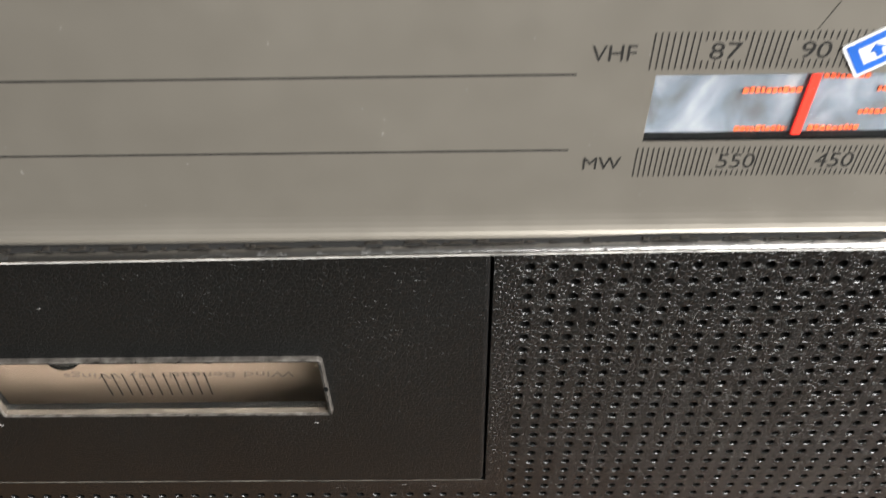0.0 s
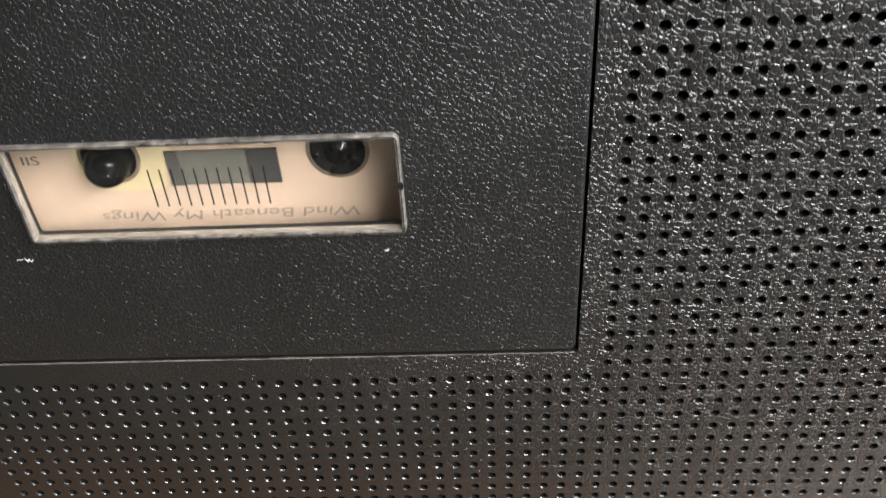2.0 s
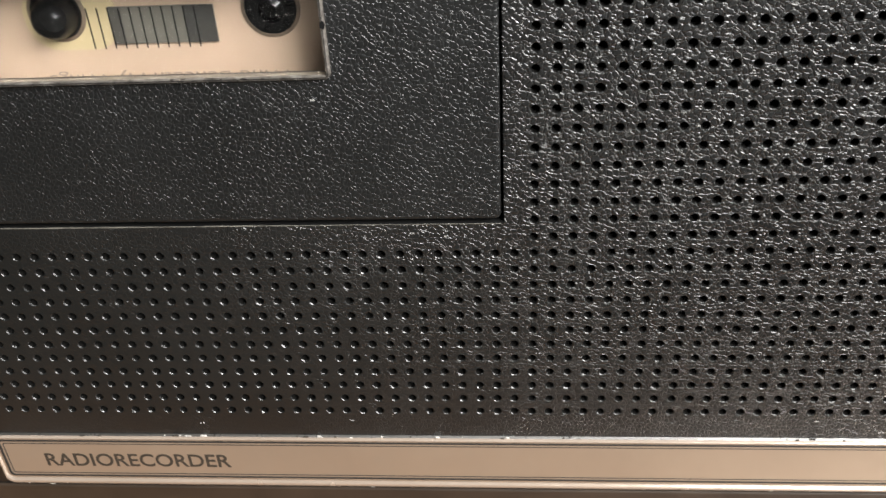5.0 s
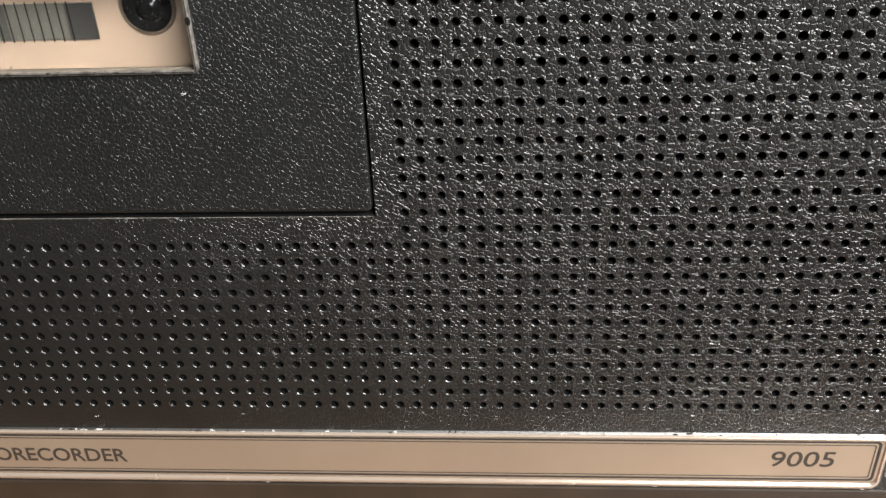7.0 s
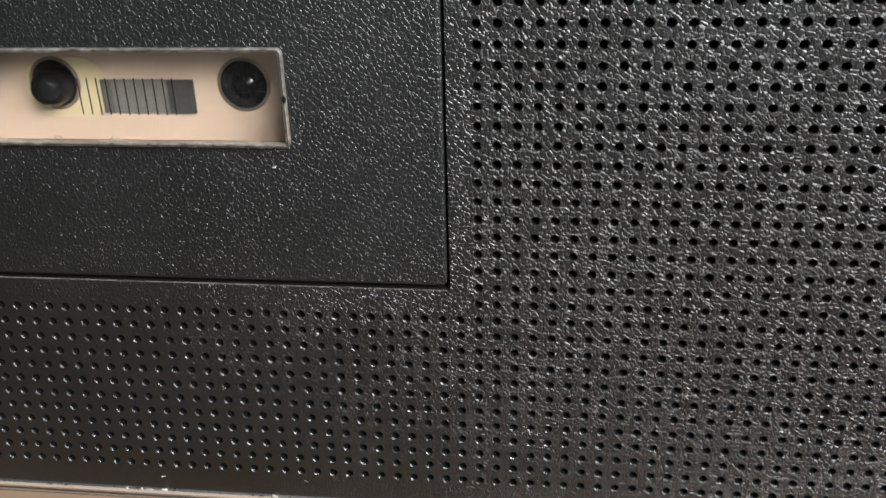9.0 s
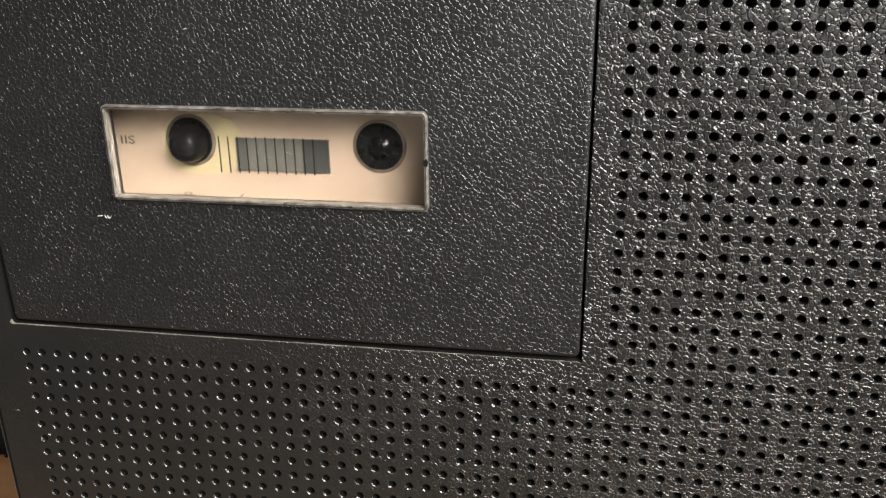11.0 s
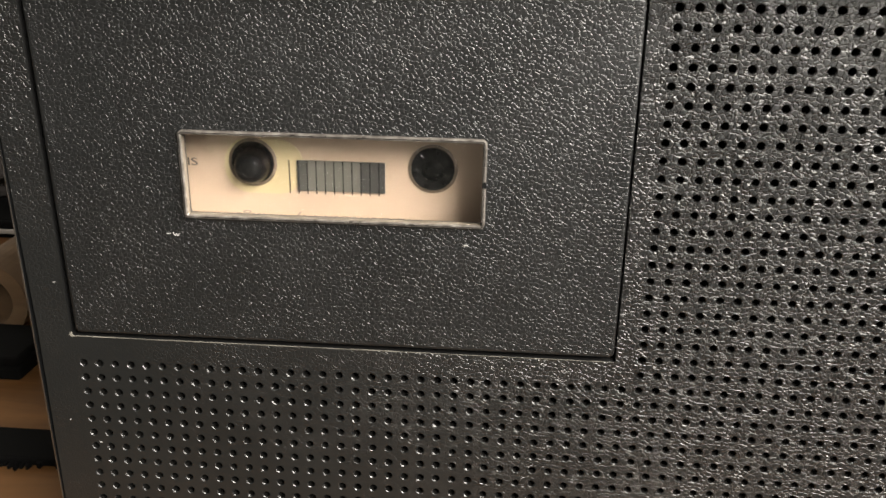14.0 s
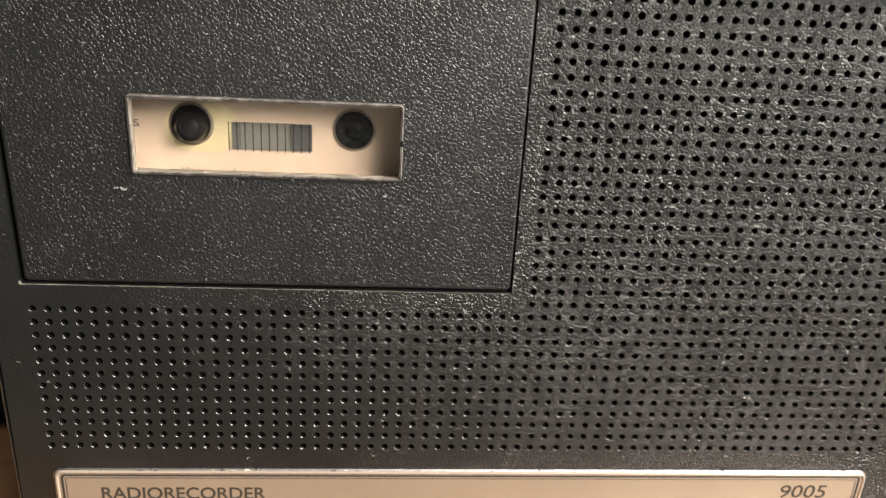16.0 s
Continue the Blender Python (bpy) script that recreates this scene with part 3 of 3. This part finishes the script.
lettering("lettering", "RADIORECORDER", -0.1078, -0.0600, 0.0164, 0.0208, 0.00008, PLATEINK, plate, thick=0.016)
lettering("lettering", "9005", 0.0995, 0.1146, 0.0171, 0.0220, 0.00008, PLATEINK, plate, slant=0.08, thick=0.008)

rchip = random.Random(31)
for tone, count, label in ((WHITEEDGE, 34, "bright chips along the rim"), (GRIME, 26, "dark nicks along the rim")):
    bm = bmesh.new()
    for i in range(count):
        x, low = rchip.uniform(-0.118, 0.124), rchip.random() < 0.3
        z = (0.0099 if low else 0.0268) + rchip.uniform(-0.00025, 0.0002)
        r, l = rchip.uniform(0.00004, 0.00011), rchip.uniform(1.0, 9.0)
        slab([(x + l * r * c, z + r * d) for c, d in ((-1, -0.6), (1.2, -0.5), (0.7, 0.8), (-0.6, 0.7))], 0.0002, 0.0007, bm=bm)
    tagged(part("chips", bm, tone, plate, label), kind="stuff")
# brown painted in for the table's warm bounce on the foot of the case
part("base_strip", box(XL + 0.004, XR - 0.004, 0.0001, YG + 0.0006, TZ + 0.0004, 0.0092, 0.0004), BROWN, RADIO, "smooth dusty strip under the name plate, browned for the table's bounce")

# ---------------------------------------------------------------- the cassette in its bay
CY = 0.0125
CASS = thing("cassette", (0, 0, 0), "cassette with cream paper label behind the window", "cassette")
HUBS = ((-0.0780, 0.1281), (-0.0356, 0.1279))
part("shell", box(-0.107, -0.0066, CY + 0.0002, CY + 0.009, 0.0900, 0.1560, 0.002), BLACK, CASS)


def label_sheet():
    bm = slab(rounded(-0.1050, -0.0086, 0.0920, 0.1545, 0.002), CY - 0.0002, CY + 0.0001)
    return bm


part("label", label_sheet(), LABEL, CASS, "cream paper label")
part("label_strip", slab(rounded(-0.0848, -0.0660, 0.1206, 0.1338, 0.006), CY - 0.0004, CY - 0.0002), YELLOW, CASS, "yellowish strip round the reels")
part("tape_window", box(-0.0675, -0.0467, CY - 0.0007, CY - 0.0004, 0.1217, 0.1290), TAPE, CASS, "grey tape window")
part("tape_pack", box(-0.0525, -0.0467, CY - 0.0009, CY - 0.0007, 0.1217, 0.1290), TAPEDARK, CASS, "dark wound tape")
part("tape_pack", box(-0.0675, -0.0652, CY - 0.0009, CY - 0.0007, 0.1217, 0.1290), TAPEMID, CASS, "thin wound tape")
rspec = random.Random(8)
for cx, cz in HUBS:
    # flat black disc, painted in for the shaded depth of the reel hole
    well = part("reel_hole", cylinder_y(cx, cz, CY - 0.0006, CY - 0.0001, 0.0053, 0.0055, 48), INKSHADE, CASS)
    circle = [[(cx + r * math.cos(2 * math.pi * i / 48), cz + r * math.sin(2 * math.pi * i / 48)) for i in range(48)] for r in (0.0058, 0.0051)]
    # added half-dark ring that imitates the blurred edge of the hole
    part("edge_blur_ring", ring(circle[0], circle[1], CY - 0.0005, CY - 0.0001, drop=-0.0002), HUBBLUR, well, "brown ring added to soften the reel hole's edge")
    full = cx < -0.05
    if full:
        rows = [(CY - 0.0006, 0.0042), (CY - 0.0030, 0.0041), (CY - 0.0044, 0.0037), (CY - 0.0055, 0.0031), (CY - 0.0062, 0.0022), (CY - 0.0065, 0.0012), (CY - 0.0066, 0.0001)]
        bm = stepped([([(cx + 0.0003 + r * math.cos(2 * math.pi * i / 32), cz - 0.0004 + r * math.sin(2 * math.pi * i / 32)) for i in range(32)], y) for y, r in rows])
        part("spindle", bm, HUB, well, "glossy black domed drive spindle", smooth=True)
    else:
        part("spindle", cylinder_y(cx, cz - 0.0004, CY - 0.0014, CY - 0.0006, 0.0013, 0.0026, 24), HUB, well, "black drive spindle")
    for q in range(6):
        a = math.pi * q / 3 + 0.3
        tooth = part("hub_tooth", box(-0.0005, 0.0005, CY - 0.0013, CY - 0.0006, 0.0034, 0.0048, 0.0002), HUB, well)
        tooth.matrix_local = pose(cx, 0, cz, 0, math.degrees(a), 0)
    bm = bmesh.new()
    for k in range(4 if full else 15):
        a, d, r = rspec.uniform(0, 6.28), 0.0045 * rspec.random() ** 0.5, rspec.uniform(0.00005, 0.00014)
        x, z, y = cx + d * math.cos(a), cz + d * math.sin(a), CY - (0.0068 if full else 0.0015)
        slab([(x + r * c, z + r * e) for c, e in ((-1, -0.6), (1.2, -0.5), (0.7, 0.8), (-0.6, 0.7))], y - 0.00005, y, bm=bm)
    tagged(part("dust", bm, SPEC, well, "pale specks of dust"), kind="stuff")
lettering("lettering", "Wind Beneath My Wings", -0.0832, -0.0328, 0.1134, 0.1162, CY - 0.00025, PENCIL, CASS, slant=0.2, turned=True)
lettering("lettering", "IIS", -0.0947, -0.0914, 0.1268, 0.1287, CY - 0.00025, INK, CASS)

# ---------------------------------------------------------------- small marks on the radio recorder


def fleck(cx, cz, y, size, seed):
    """A ragged little scuff, raised a hair."""
    rnd = random.Random(seed)
    bm = bmesh.new()
    for k in range(4):
        ox, oz = rnd.uniform(-1.4, 1.4) * size, rnd.uniform(-0.25, 0.25) * size
        pts = []
        for i in range(7):
            a = 2 * math.pi * i / 7
            r = size * rnd.uniform(0.10, 0.42)
            pts.append((cx + ox + r * math.cos(a), cz + oz + 0.8 * r * math.sin(a)))
        slab(pts, y - 0.00008, y, bm=bm)
    return bm


for k, (cx, cz, y, size) in enumerate(((-0.0275, 0.1135, 0.0, 0.0007), (0.0825, 0.0532, YG, 0.0008), (-0.0654, 0.0307, YG, 0.0006), (0.0800, 0.0322, YG, 0.0006), (-0.1248, 0.1000, YG, 0.0004), (-0.1262, 0.0622, YG, 0.0003), (-0.0105, 0.0838, YG, 0.0005), (-0.0035, 0.0830, YG, 0.0004), (-0.1188, 0.0560, YG, 0.0004), (0.0450, 0.1065, YG, 0.0004), (-0.0705, 0.1532, 0.0, 0.0003), (0.1020, 0.0300, YG, 0.0005), (-0.0280, 0.0318, YG, 0.0004))):
    part("scuff", fleck(cx, cz, y, size, k), CHIP if k == 1 else DUST, RADIO, "small whitish scuff")


def scratch(points, y, w):
    """A thin scratch along a line of points."""
    bm = bmesh.new()
    for (xa, za), (xb, zb) in zip(points, points[1:]):
        l = math.hypot(xb - xa, zb - za)
        nx, nz = -(zb - za) / l * w / 2, (xb - xa) / l * w / 2
        slab([(xa + nx, za + nz), (xa - nx, za - nz), (xb - nx * 0.7, zb - nz * 0.7), (xb + nx * 0.7, zb + nz * 0.7)], y - 0.00006, y + 0.00004, bm=bm)
    return bm


part("scuff", scratch([(-0.0957, 0.1137), (-0.0946, 0.1138)], 0.0, 0.00016), CHIP, RADIO, "short pale scratch")
part("scuff", scratch([(-0.0941, 0.1141), (-0.0937, 0.1133), (-0.0934, 0.1139), (-0.0931, 0.1132), (-0.0926, 0.1138)], 0.0, 0.00014), CHIP, RADIO, "pale zigzag scratch")
part("hair_crack", box(0.0, 0.00008, PY - 0.00005, PY, 0.0, 0.0042), GREYINK, panel).matrix_local = pose(0.0450, 0, 0.2115, 0, 22, 0)

# a small paper sticker on the scales
STICKER = thing("sticker", (0.0530, PY, 0.2088), "small white sticker with a blue printed frame", "sticker")
STICKER.rotation_euler = (0, radians(-34), 0)
part("paper", slab(rounded(-0.0035, 0.0035, -0.0027, 0.0027, 0.0003), -0.00025, -0.00005), WHITE, STICKER)
part("printed_frame", ring(rounded(-0.0031, 0.0031, -0.0023, 0.0023, 0.0002), rounded(-0.0020, 0.0020, -0.0013, 0.0013, 0.0001), -0.00030, -0.00024), BLUE, STICKER)
part("printed_mark", slab([(-0.0004, -0.0010), (0.0004, -0.0010), (0.0004, 0.0), (0.0010, 0.0), (0.0, 0.0010), (-0.0010, 0.0), (-0.0004, 0.0)], -0.00030, -0.00024), BLUE, STICKER)

# ---------------------------------------------------------------- things on the table beside it
BRUSH = thing("brush", (-0.24, 0.086, TZ), "flat black brush with short bristles lying on the table", "brush")
part("back", box(-0.095, 0.085, -0.010, 0.010, 0.0, 0.0035, 0.0012), BRISTLE, BRUSH)
rb = random.Random(5)
bm = bmesh.new()
for i in range(130):
    x, l = rb.uniform(-0.093, 0.083), rb.uniform(0.000, 0.004)
    w = rb.uniform(0.0002, 0.0006)
    box(x - w, x + w, -0.0105 - l, -0.009, 0.0002, rb.uniform(0.0012, 0.0025), bm=bm)
tagged(part("bristles", bm, BRISTLE, BRUSH), kind="stuff")
TUBE = thing("wooden_tube", (-0.262, 0.176, TZ + 0.019), "tan wooden tube lying open end forward on the table", "tube")


def tube(r0, r1, y0, y1, n=40):
    bm = bmesh.new()
    def circle(r, y):
        return [bm.verts.new((r * math.cos(2 * math.pi * i / n), y, r * math.sin(2 * math.pi * i / n))) for i in range(n)]
    loops = [circle(r1, y0), circle(r0 + 0.0006, y0), circle(r0, y0 + 0.0006), circle(r0, y1), circle(r1, y1)]
    for a, b in zip(loops, loops[1:] + loops[:1]):
        for i in range(n):
            bm.faces.new((a[i], a[(i + 1) % n], b[(i + 1) % n], b[i]))
    bmesh.ops.recalc_face_normals(bm, faces=bm.faces)
    return bm


part("wall", tube(0.019, 0.0125, 0.0, 0.11), TANWOOD, TUBE, smooth=False)
CASE = thing("small_case", (-0.27, 0.150, TZ), "low dark brown case on the table", "case")
part("base", box(-0.05, 0.044, -0.014, 0.020, 0.0, 0.007, 0.0015), BRISTLE, CASE)
part("lid", box(-0.05, 0.044, -0.014, 0.020, 0.0072, 0.011, 0.0015), BRISTLE, CASE)
TRAY = thing("tray", (-0.38, 0.33, TZ), "black tray with a grey metal rail", "tray")
part("base", box(-0.16, 0.14, -0.020, 0.06, 0.0, 0.012, 0.002), BRISTLE, TRAY)
part("rail", box(-0.16, 0.14, -0.023, -0.0205, 0.004, 0.007, 0.0008), GREY, TRAY)


def bundle():
    """A crumpled cloth: a squashed ball pushed in and out."""
    bm = bmesh.new()
    bmesh.ops.create_icosphere(bm, subdivisions=4, radius=1.0)
    for v in bm.verts:
        n = 1 + 0.22 * noise.noise(v.co * 2.2) + 0.08 * noise.noise(v.co * 6)
        v.co = (v.co.x * 0.10 * n, v.co.y * 0.04 * n, max(-0.03, v.co.z * 0.035 * n))
    return bm


CLOTH = tagged(part("cloth", bundle(), PINKGREY, None, smooth=True), "crumpled greyish cloth lying in the tray", "cloth")
CLOTH.location = (-0.40, 0.372, TZ + 0.042)
